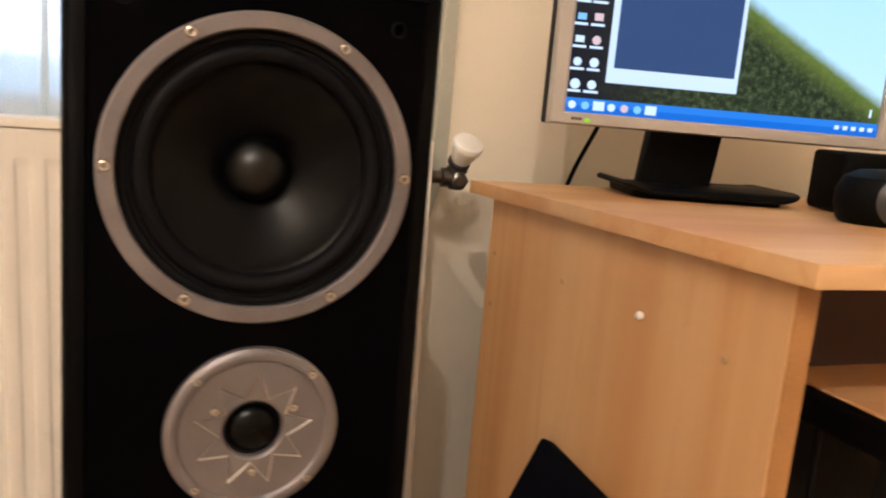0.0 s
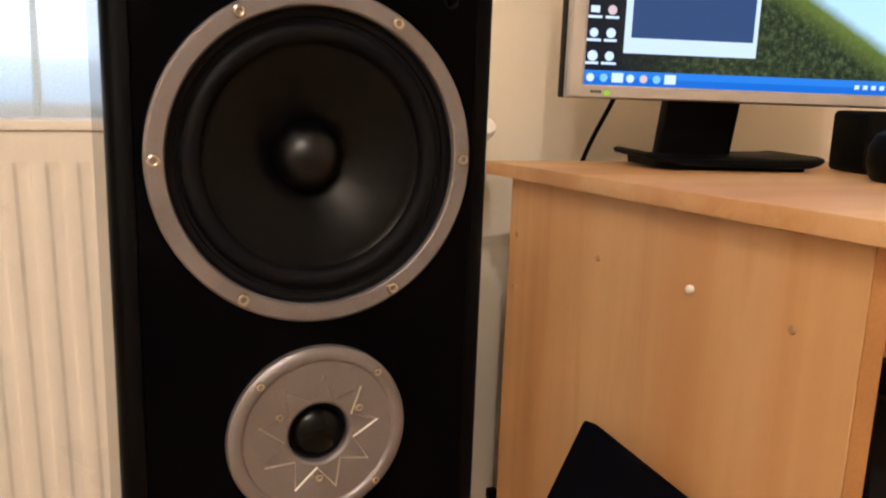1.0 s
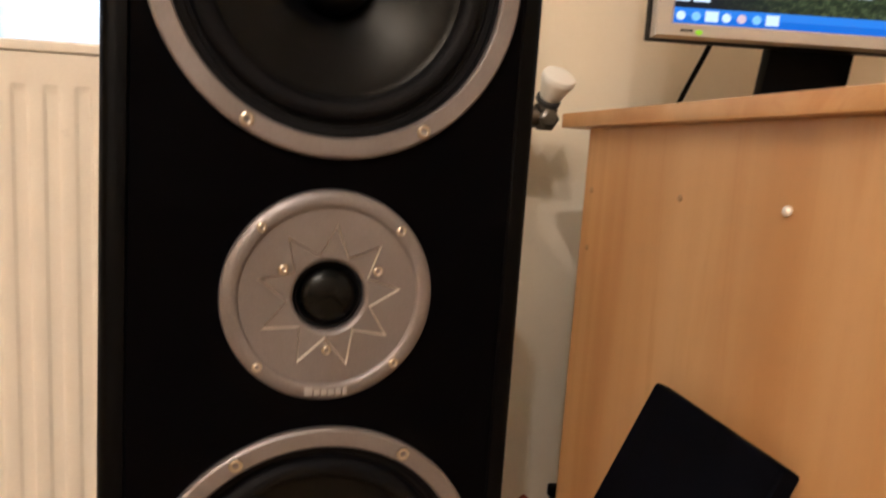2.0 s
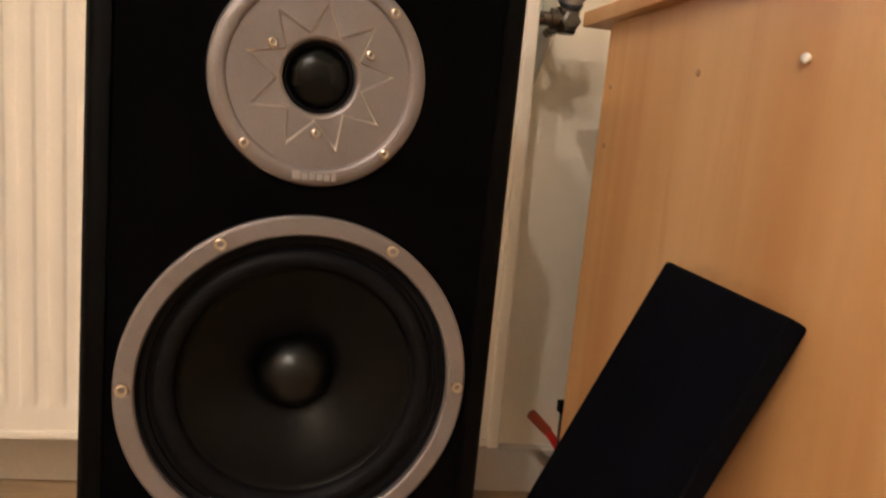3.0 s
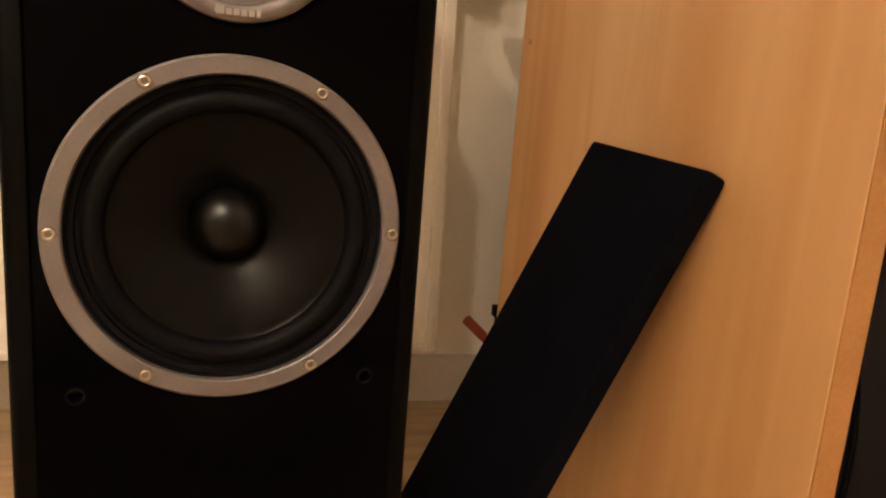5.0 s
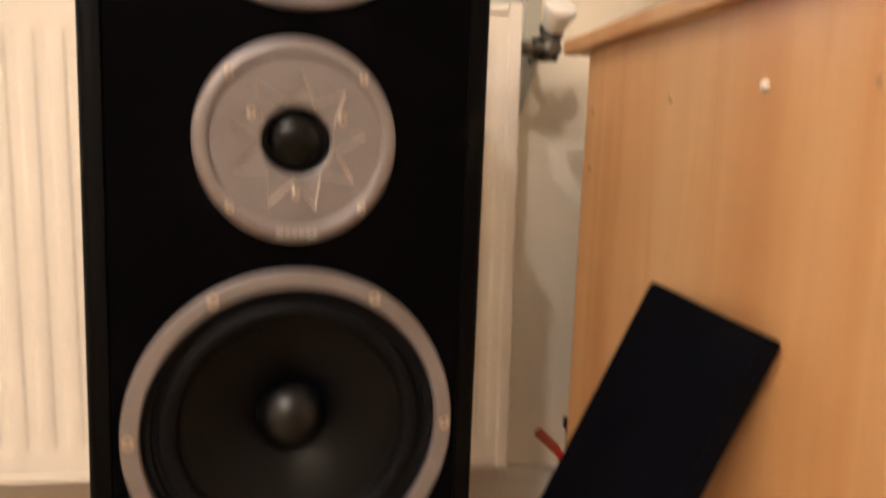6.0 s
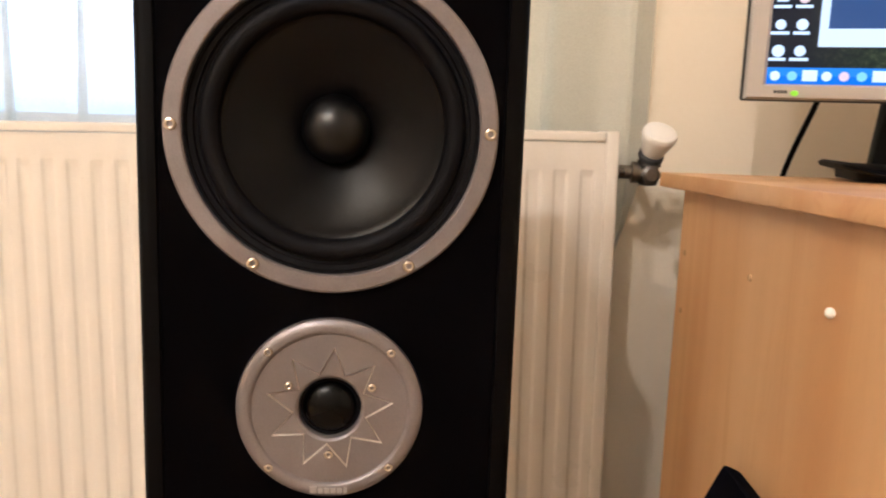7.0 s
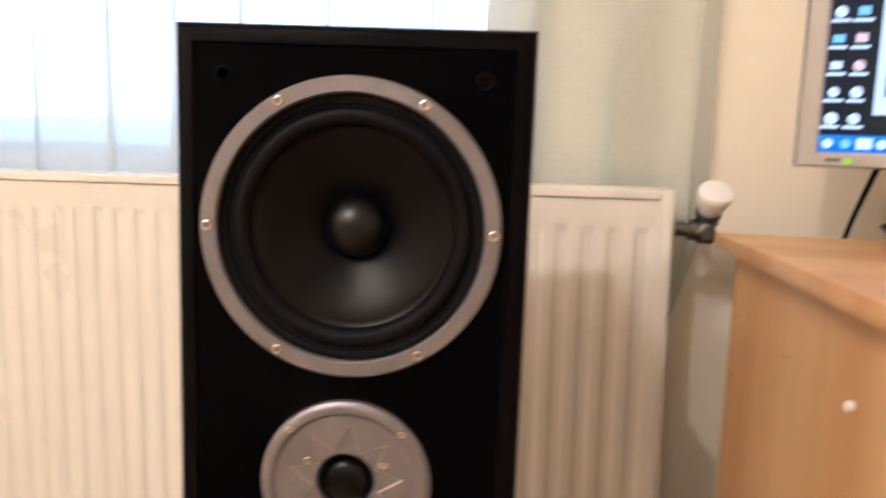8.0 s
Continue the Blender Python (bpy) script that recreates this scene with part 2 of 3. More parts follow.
def tube(points, radius, segs=10, samples=8):
    """A round cable through the points."""
    pts = [Vector(p) for p in points]
    path = []
    for i in range(len(pts) - 1):
        p0, p1, p2, p3 = pts[max(i - 1, 0)], pts[i], pts[i + 1], pts[min(i + 2, len(pts) - 1)]
        for k in range(samples):
            u = k / samples
            path.append(0.5 * (2 * p1 + (p2 - p0) * u + (2 * p0 - 5 * p1 + 4 * p2 - p3) * u * u + (3 * p1 - p0 - 3 * p2 + p3) * u ** 3))
    path.append(pts[-1])
    bm = bmesh.new()
    rings = []
    up = Vector((0.3, 0.2, 0.93))
    for i, p in enumerate(path):
        d = (path[min(i + 1, len(path) - 1)] - path[max(i - 1, 0)]).normalized()
        s = d.cross(up).normalized()
        q = s.cross(d)
        rings.append([bm.verts.new(p + radius * (math.cos(2 * math.pi * k / segs) * s + math.sin(2 * math.pi * k / segs) * q)) for k in range(segs)])
    for a, b in zip(rings, rings[1:]):
        for k in range(segs):
            bm.faces.new((a[k], a[(k + 1) % segs], b[(k + 1) % segs], b[k]))
    bm.faces.new(rings[0])
    bm.faces.new(rings[-1])
    return bm


def plate_with_holes(x0, x1, z0, z1, holes, depth):
    """An upright plate, its front in the plane y = 0, with round holes (x, z, radius)."""
    bm = bmesh.new()
    loops = [[(x0, z0), (x1, z0), (x1, z1), (x0, z1)]]
    for cx, cz, r in holes:
        n = 64 if r > 0.01 else 16
        loops.append([(cx + r * math.cos(2 * math.pi * k / n), cz + r * math.sin(2 * math.pi * k / n)) for k in range(n)])
    edges = []
    for loop in loops:
        vs = [bm.verts.new((x, 0, z)) for x, z in loop]
        edges += [bm.edges.new((vs[k], vs[(k + 1) % len(vs)])) for k in range(len(vs))]
    bmesh.ops.triangle_fill(bm, use_beauty=True, use_dissolve=False, edges=edges)
    made = bmesh.ops.extrude_face_region(bm, geom=list(bm.faces))
    for v in made["geom"]:
        if isinstance(v, bmesh.types.BMVert):
            v.co.y += depth
    return bm


def rect_loft(rings, cap=True):
    """Joins upright rectangles (half width, z0, z1, y) into a shell."""
    bm = bmesh.new()
    made = [[bm.verts.new(p) for p in ((-w, y, z0), (w, y, z0), (w, y, z1), (-w, y, z1))] for w, z0, z1, y in rings]
    for a, b in zip(made, made[1:]):
        for k in range(4):
            bm.faces.new((a[k], a[(k + 1) % 4], b[(k + 1) % 4], b[k]))
    if cap:
        bm.faces.new(made[0])
    return bm


# ---- the room ----
def structure(name, bm, material, m, label, smooth=False):
    ob = part(name, bm, material, None, label, None, smooth)
    ob.matrix_world = m
    return tagged(ob, kind="structure", category=name.split("_")[0])


def plate_wall():
    # window wall: thickness 0.3 with one opening
    W0, W1, S0, S1 = -1.85, -0.240, 0.66, 2.15
    bm = bmesh.new()
    for a, b, c, d in ((ROOM_L - 0.3, W0, 0, CEIL), (W1, ROOM_R + 0.3, 0, CEIL), (W0, W1, 0, S0), (W0, W1, S1, CEIL)):
        piece = box(a, b, WALL_Y, WALL_Y + 0.3, c, d)
        me = bpy.data.meshes.new("piece")
        piece.to_mesh(me)
        piece.free()
        bm.from_mesh(me)
        bpy.data.meshes.remove(me)
    bmesh.ops.remove_doubles(bm, verts=bm.verts, dist=0.0005)
    structure("wall_north", bm, M["wall"], WALL, "cream painted wall with a window over the radiator")
    return W0, W1, S0, S1


W0, W1, S0, S1 = plate_wall()
structure("wall_west", box(ROOM_L - 0.2, ROOM_L, ROOM_BACK, WALL_Y, 0, CEIL), M["wall"], WALL, "plain cream painted side wall")
structure("wall_east", box(ROOM_R, ROOM_R + 0.2, ROOM_BACK, WALL_Y, 0, CEIL), M["wall"], WALL, "plain cream painted side wall")
structure("wall_south", box(ROOM_L - 0.2, ROOM_R + 0.2, ROOM_BACK - 0.2, ROOM_BACK, 0, CEIL), M["wall"], WALL, "plain cream painted wall")
structure("ceiling", box(ROOM_L - 0.2, ROOM_R + 0.2, ROOM_BACK - 0.2, WALL_Y + 0.3, CEIL, CEIL + 0.2), M["ceiling"], WALL, "plain white ceiling")
structure("ground", box(-400, 400, -400, 400, -0.45, -0.25), M["lawn"], WALL, "dull ground outside the house")


# Added backdrop that glows: haze and daylight are painted in, whiter with height.
hz = mat("glowing_haze_backdrop", (0.3, 0.35, 0.38), 0.9)
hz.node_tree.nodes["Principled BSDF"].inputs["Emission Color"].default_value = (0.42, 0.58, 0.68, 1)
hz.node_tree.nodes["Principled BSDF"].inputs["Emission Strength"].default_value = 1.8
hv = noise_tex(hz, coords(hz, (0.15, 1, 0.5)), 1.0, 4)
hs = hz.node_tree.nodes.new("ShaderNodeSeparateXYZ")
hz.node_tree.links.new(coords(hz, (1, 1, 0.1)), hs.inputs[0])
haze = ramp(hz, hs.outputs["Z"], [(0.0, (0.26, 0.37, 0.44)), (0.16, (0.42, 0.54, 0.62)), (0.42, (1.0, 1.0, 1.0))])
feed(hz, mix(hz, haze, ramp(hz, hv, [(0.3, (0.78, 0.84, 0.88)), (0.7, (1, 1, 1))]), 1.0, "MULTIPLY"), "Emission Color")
structure("backdrop", box(-160, 160, 60, 60.5, -0.25, 16), hz, WALL, "added glowing backdrop, pale bluish haze painted whiter upwards")


def skirting(x0, x1):
    bm = bmesh.new()
    prof = [(0, 0), (-0.014, 0), (-0.014, 0.058), (-0.011, 0.068), (-0.005, 0.072), (0, 0.072)]
    ends = [[bm.verts.new((x, WALL_Y + y, z)) for y, z in prof] for x in (x0, x1)]
    for k in range(len(prof)):
        j = (k + 1) % len(prof)
        bm.faces.new((ends[0][k], ends[0][j], ends[1][j], ends[1][k]))
    bm.faces.new(ends[0])
    bm.faces.new(ends[1])
    return bm


structure("baseboard", skirting(ROOM_L, ROOM_R), M["skirting"], WALL, "low off-white skirting board along the wall", True)


def window():
    win = tagged(new("window_1"), "white framed window behind a sheer curtain", "window", kind="structure")
    win.matrix_world = WALL
    y, MUL = WALL_Y + 0.13, -1.48
    part("window_sill", box(W0, W1, WALL_Y - 0.002, y, S0, S0 + 0.025, 0.004), M["frame"], win)
    for a, b, c, d in ((W0, W1, S0 + 0.025, S0 + 0.085), (W0, W1, S1 - 0.06, S1), (W0, W0 + 0.06, S0 + 0.085, S1 - 0.06), (W1 - 0.06, W1, S0 + 0.085, S1 - 0.06),
                       (MUL - 0.04, MUL + 0.04, S0 + 0.085, S1 - 0.06)):
        part("window_frame", box(a, b, y, y + 0.06, c, d, 0.005), M["frame"], win)
    for a, b in ((W0 + 0.06, MUL - 0.04), (MUL + 0.04, W1 - 0.06)):
        pane = part("pane", box(a, b, y + 0.028, y + 0.032, S0 + 0.085, S1 - 0.06), glass, win)
        pane.visible_shadow = False


window()


def curtain():
    """Two-part sheer: one sheet with uneven folds whose lower right end is drawn in behind the radiator."""
    bm = bmesh.new()
    rnd = random.Random(4)
    nx, nz = 620, 56
    x0, x1, z0, z1 = -1.95, 0.046, 0.46, 2.28
    ph = [rnd.uniform(0, 6.28) for _ in range(6)]
    cols = []
    for i in range(nx + 1):
        u = i / nx
        col = []
        for j in range(nz + 1):
            w = j / nz
            z = z0 + (z1 - z0) * w
            x = x0 + (x1 - x0) * u
            x -= 0.29 * max(0.0, 0.692 - z) * max(0.0, (u - 0.9) / 0.1)
            f = math.sin(x * 34 + ph[0] + 1.3 * math.sin(x * 7 + ph[1])) * 0.6 + math.sin(x * 81 + ph[2] + 2 * math.sin(x * 11 + ph[3])) * 0.46 + math.sin(x * 150 + ph[4]) * 0.12
            lay = 0.0320 - 0.022 * min(1.0, max(0.0, z - 0.70) / 0.8)
            x += (lay * math.sin(x * 47 + ph[0] + 1.1 * math.sin(x * 9 + ph[1])) + 0.004 * math.sin(x * 131 + ph[3])) * min(1.0, (1 - u) * 34) * min(1.0, u * 14)
            amp = 0.0165 * (0.65 + 0.35 * math.sin(x * 5 + ph[5]))
            y = 0.127 + amp * f - 0.022 * math.sin(math.pi * min(1.0, (1 - u) * 36)) * (1.0 if (1 - u) * 36 < 1 else 0.0)
            col.append(bm.verts.new((x, min(y, 0.148), z)))
        cols.append(col)
    for a, b in zip(cols, cols[1:]):
        for j in range(nz):
            bm.faces.new((a[j], b[j], b[j + 1], a[j + 1]))
    c = thing("curtain", WALL, "sheer off-white curtain in loose folds hanging behind the radiator", "curtain")
    part("cloth", bm, M["sheer"], c)
    part("curtain_rail", box(-2.05, 0.16, 0.115, 0.14, 2.28, 2.31, 0.005), M["frame"], c, "white curtain rail")


curtain()


# ---- radiator ----
def radiator():
    r = thing("radiator", WALL, "cream enamelled steel panel radiator with vertical flutes", "radiator")
    L, T, B, P = -1.45, 0.743, 0.134, 0.0335
    r.matrix_world = WALL @ pose(-0.0028, 0, 0.0012, 0, -0.95, 0)
    bm = bmesh.new()
    xs, ds = [L], [0.0]
    x = -0.0325
    chans = []
    while x - P > L + 0.03:
        chans.append(x)
        x -= P
    for c in reversed(chans):
        for o, d in ((-0.0106, 0), (-0.0090, 0.15), (-0.0067, 0.85), (-0.0052, 1), (0.0052, 1), (0.0067, 0.85), (0.0090, 0.15), (0.0106, 0)):
            xs.append(c + o)
            ds.append(d)
    xs.append(0.0)
    ds.append(0.0)
    zs = [(B, 0), (B + 0.036, 0), (B + 0.040, 0.2), (B + 0.046, 0.85), (B + 0.052, 1), (T - 0.062, 1), (T - 0.056, 0.9), (T - 0.050, 0.2), (T - 0.047, 0), (T - 0.014, 0)]
    grid = [[bm.verts.new((px, 0.0036 * d * g + 0.001, z)) for z, g in zs] for px, d in zip(xs, ds)]
    for a, b in zip(grid, grid[1:]):
        for k in range(len(zs) - 1):
            bm.faces.new((a[k], b[k], b[k + 1], a[k + 1]))
    part("front_panel", bm, M["enamel"], r)
    part("back_panel", box(L, -0.002, 0.075, 0.09, B, T - 0.016, 0.004), M["enamel"], r)
    part("convector", box(L + 0.03, -0.03, 0.012, 0.074, B + 0.03, T - 0.05), M["enamel"], r)
    # side cover with a raised border
    part("side_cover", box(-0.012, 0.0045, -0.004, 0.094, B - 0.002, T, 0.0035, 3), M["enamel"], r)
    part("side_cover", box(L - 0.0045, L + 0.012, -0.004, 0.094, B - 0.002, T, 0.0035, 3), M["enamel"], r)
    g = part("top_grille", box(L + 0.0125, -0.0125, -0.003, 0.093, T - 0.013, T - 0.001, 0.003, 3), M["enamel"], r)
    for k in range(60):
        px = L + 0.03 + k * 0.0233
        part("slot", box(px, px + 0.017, 0.02, 0.07, T - 0.0012, T - 0.0002), M["enamel"], g)
    part("lower_rail", box(L + 0.0125, -0.0125, -0.002, 0.02, B - 0.001, B + 0.01, 0.003, 2), M["enamel"], r)
    for px in (-1.2, -0.25):
        part("bracket", box(px - 0.02, px + 0.02, 0.09, WALL_Y, 0.25, 0.65, 0.002), M["enamel"], r)
    return r


radiator()


def valve():
    v = thing("radiator_valve", WALL @ pose(0.0325, 0.024, 0.6975), "thermostatic radiator valve with a white tapered knob", "radiator valve")
    body = part("valve_body", lathe([(0, -0.020), (0.010, -0.020), (0.012, -0.017), (0.012, 0.002), (0.015, 0.004), (0.015, 0.012), (0.011, 0.014), (0.011, 0.020), (0, 0.020)], 24, "z"), M["chrome"], v, "worn nickel valve body")
    part("union_nut", lathe([(0, -0.0215), (0.0085, -0.0215), (0.0125, -0.019), (0.0125, -0.008), (0.0095, -0.006), (0.0095, 0.0), (0, 0.0)], 6), M["chrome"], body, m=pose(0, -0.001, -0.006))
    part("inlet_stub", lathe([(0, 0), (0.011, 0), (0.011, 0.012), (0.014, 0.013), (0.014, 0.022), (0.009, 0.023), (0.009, 0.038), (0, 0.038)], 24, "z"), M["chrome"], v, m=pose(0.0, 0, -0.004, 0, -90, 0))
    part("wall_pipe", lathe([(0, 0), (0.0075, 0), (0.0075, 0.131), (0, 0.131)], 20), M["chrome"], v, m=pose(0, 0, -0.008))
    part("collar", lathe([(0, 0), (0.0145, 0), (0.016, 0.002), (0.016, 0.007), (0.0145, 0.009), (0, 0.009)], 32, "z"), M["darkplastic"], v, "dark plastic collar", m=pose(0.000, -0.002, 0.0145, 36, 10, 0))
    knob = [(0, 0.0), (0.0130, 0.0), (0.0145, 0.003), (0.0170, 0.012), (0.0205, 0.022), (0.0218, 0.027), (0.0218, 0.030), (0.0205, 0.0335), (0.016, 0.036), (0.009, 0.037), (0, 0.0373)]
    part("knob", lathe(knob, 40, "z"), M["whiteplastic"], v, "white plastic knob", m=pose(0.0015, -0.007, 0.0210, 36, 10, 0))


valve()


# ---- speaker ----
def screw_mesh(r):
    return finish(lathe([(0, 0.0018), (r * 0.46, 0.0018), (r * 0.50, -0.0011), (r * 0.62, -0.0013), (r * 0.88, -0.0009), (r, -0.0002), (r, 0.002)], 16), "screw", M["screw"])


SCREW = screw_mesh(0.0037)
SCREW_S = screw_mesh(0.0027)


def put_screw(me, parent, x, y, z):
    ob = new("screw", me)
    ob.parent = parent
    ob.matrix_local = pose(x, y, z)
    return ob


def arc(r0, d0, r1, d1, lift, n=10):
    return [(r0 + (r1 - r0) * (0.5 - 0.5 * math.cos(math.pi * k / n)), d0 + (d1 - d0) * k / n - lift * math.sin(math.pi * k / n)) for k in range(n + 1)]


def woofer(parent, z):
    w = part("woofer", lathe([(0.0843, 0.006), (0.0847, -0.0022), (0.0856, -0.0032), (0.0938, -0.0034), (0.0950, -0.0024), (0.0952, 0.0012)], 96), M["silver"], parent, "woofer with a silver grey ring", pose(0, 0, z))
    part("gasket", lathe([(0.0845, 0.0015), (0.0832, 0.0016), (0.0826, 0.0032), (0.0796, 0.0036), (0.0788, 0.0052), (0.0766, 0.0056)], 96), M["rubber"], w)
    part("surround", lathe(arc(0.0768, 0.0055, 0.0646, 0.0072, 0.0062, 18), 96), M["rubber"], w)
    cone = [(0.0650, 0.0068), (0.0640, 0.0078)]
    for k in range(1, 15):
        u = k / 14
        cone.append((0.0640 - (0.0640 - 0.0195) * u, 0.0078 + 0.0206 * (u ** 1.35)))
    part("cone", lathe(cone, 96), M["cone"], w)
    dome = [(0.0203, 0.0300), (0.0208, 0.0272)]
    for k in range(1, 13):
        a = math.pi / 2 * k / 12
        dome.append((0.0208 * math.cos(a) if k < 12 else 0.0, 0.0272 - 0.0185 * math.sin(a)))
    part("dust_cap", lathe(dome, 64), M["blackgloss"], w)
    for k in range(6):
        a = math.pi / 3 * k
        put_screw(SCREW, w, 0.0903 * math.cos(a), -0.0034, 0.0903 * math.sin(a))
    return w


def tweeter(parent, z):
    prof = [(0.0466, -0.0020), (0.0470, -0.0026), (0.0477, -0.0036), (0.0489, -0.0041), (0.0516, -0.0041), (0.0540, -0.0033), (0.0556, -0.0019), (0.0562, 0.0012)]
    t = part("tweeter", lathe(prof, 96), M["silver"], parent, "tweeter on a round silver grey plate with a recessed star", pose(0, 0, z))
    part("throat", lathe([(0.0184, 0.0110), (0.0185, 0.0040), (0.0186, 0.0016), (0.0189, 0.0006), (0.0194, -0.0003), (0.0201, -0.0008), (0.0208, -0.0011)], 96), M["silver"], t)
    star = lambda tip, root: [((tip if k % 2 == 0 else root) * math.cos(radians(86 + 20 * k)), (tip if k % 2 == 0 else root) * math.sin(radians(86 + 20 * k))) for k in range(18)]
    circle = lambda r: [(r * math.cos(2 * math.pi * k / 96), r * math.sin(2 * math.pi * k / 96)) for k in range(96)]

    def filled(bm, loops, y):
        rim = [[bm.verts.new((x, y, w)) for x, w in loop] for loop in loops]
        edges = [bm.edges.new((vs[k], vs[(k + 1) % len(vs)])) for vs in rim for k in range(len(vs))]
        bmesh.ops.triangle_fill(bm, use_beauty=True, use_dissolve=False, edges=edges)
    bm = bmesh.new()
    filled(bm, [circle(0.0466), star(0.0388, 0.0227)], -0.0020)
    filled(bm, [star(0.0369, 0.0217), circle(0.0208)], -0.0011)
    part("face_plate", bm, M["silver"], t, smooth=False)
    # Chamfer walls take the brightened metal, so their lit edges stand out.
    cut = bmesh.new()
    rim = [[cut.verts.new((x, y, w)) for x, w in ring] for ring, y in ((star(0.0388, 0.0227), -0.0020), (star(0.0369, 0.0217), -0.0011))]
    for k in range(18):
        j = (k + 1) % 18
        cut.faces.new((rim[0][k], rim[0][j], rim[1][j], rim[1][k]))
    part("star_chamfer", cut, M["chamfer_bright"], t, "chamfer of the star, its metal brightened to strengthen the glints", smooth=False)
    part("dome_surround", lathe([(0.0188, 0.0050), (0.0178, 0.0034), (0.0166, 0.0034), (0.0154, 0.0052)], 64), M["rubber"], t)
    dome = [(0.0156 * math.cos(math.pi / 2 * k / 10) if k < 10 else 0.0, 0.0052 - 0.0082 * math.sin(math.pi / 2 * k / 10)) for k in range(11)]
    part("dome", lathe(dome, 64), M["silkdome"], t)
    for k in range(3):
        a = radians(149 - 120 * k)
        put_screw(SCREW_S, t, 0.0286 * math.cos(a), -0.0020, 0.0286 * math.sin(a))
    for k in range(4):
        a = radians(45 + 90 * k)
        put_screw(SCREW_S, t, 0.0511 * math.cos(a), -0.0040, 0.0511 * math.sin(a))
    # maker's mark: plain bars along the lower rim
    x = -0.0115
    for w, h in ((0.0042, 0.0046), (0.0030, 0.0034), (0.0030, 0.0034), (0.0031, 0.0034), (0.0030, 0.0034), (0.0024, 0.0043)):
        part("mark_bar", box(x, x + w, -0.0046, -0.0036, -0.0528, -0.0528 + h, 0.0002, 1), M["mark"], t)
        x += w + 0.0008
    return t


def speaker():
    s = thing("floor_speaker", SPEAKER, "black floorstanding loudspeaker with two woofers and a silver tweeter plate", "loudspeaker")
    HW, H, D = 0.1122, 0.8625, 0.215
    part("cabinet", rect_loft([(HW, 0.0, H, D), (HW, 0.0, H, 0.0215), (HW - 0.001, 0.001, H - 0.001, 0.0205), (HW - 0.012, 0.012, H - 0.012, 0.0205)]), M["ash"], s, "glossy black ash vinyl cabinet")
    rings = [(HW - 0.0136, 0.0136, H - 0.0136, 0.020), (HW, 0.0, H, 0.020)]
    for o, y in ((0, 0.010), (0.0006, 0.006), (0.0022, 0.003), (0.0050, 0.0010), (0.0090, 0.0), (0.0125, 0.0), (0.0134, 0.0012), (0.0136, 0.0195)):
        rings.append((HW - o, o, H - o, y))
    part("front_frame", rect_loft(rings, False), M["frameblack"], s, "black rounded front frame")
    holes = [(0, 0.737, 0.0846), (0, 0.570, 0.048), (0, 0.403, 0.0846)]
    pins = [(-0.081, 0.831), (0.081, 0.831), (-0.080, 0.313), (0.080, 0.313)]
    w = HW - 0.0137
    part("baffle", plate_with_holes(-w, w, 0.0137, H - 0.0137, holes + [(x, z, 0.0047) for x, z in pins], 0.016), M["baffle"], s, "matt black front baffle", pose(0, 0.0012, 0), False)
    for x, z in pins:
        part("grille_socket", lathe([(0, 0.012), (0.0036, 0.012), (0.0038, 0.0004), (0.0043, -0.0002), (0.0050, 0.0000), (0.0054, 0.0010)], 24), M["rubber"], s, m=pose(x, 0.0006, z))
    woofer(s, 0.737)
    tweeter(s, 0.570)
    woofer(s, 0.403)


speaker()


# ---- grille frame leaning on the desk ----
def grille():
    top, foot = Vector((0.322, 0, 0.447)), Vector((0.126, 0, 0.008))
    d = top - foot
    ang = math.degrees(math.atan2(d.x, d.z))
    g = thing("speaker_grille", Matrix.Translation((foot.x, 0.1335, foot.z)) @ pose(0, 0, 0, 0, ang, 0) @ pose(0, 0, 0, 1.7, 0, 0), "black cloth speaker grille leaning against the desk side", "speaker grille")
    L, hw, th = d.length + 0.003, 0.0895, 0.019
    bm = box(0, th, -hw, hw, 0, L, 0.005, 3)
    part("cloth_cover", bm, M["cloth"], g)
    for y in (-0.079, 0.079):
        for z in (0.03, L - 0.03):
            part("pin", lathe([(0, 0), (0.004, 0), (0.004, 0.006), (0.003, 0.008), (0, 0.008)], 12, "z"), M["blackplastic"], g, m=pose(th - 0.001, y, z - 0.02, 0, 90, 0) if z < 0.1 else pose(th - 0.006, y, z - 0.02, 0, 90, 0))


grille()


# ---- desk ----
def sag(bm):
    """The desktop stands a little higher at its front."""
    for v in bm.verts:
        if v.co.z > 0.66:
            v.co.z += (0.46 - v.co.y) * 0.021
    return bm


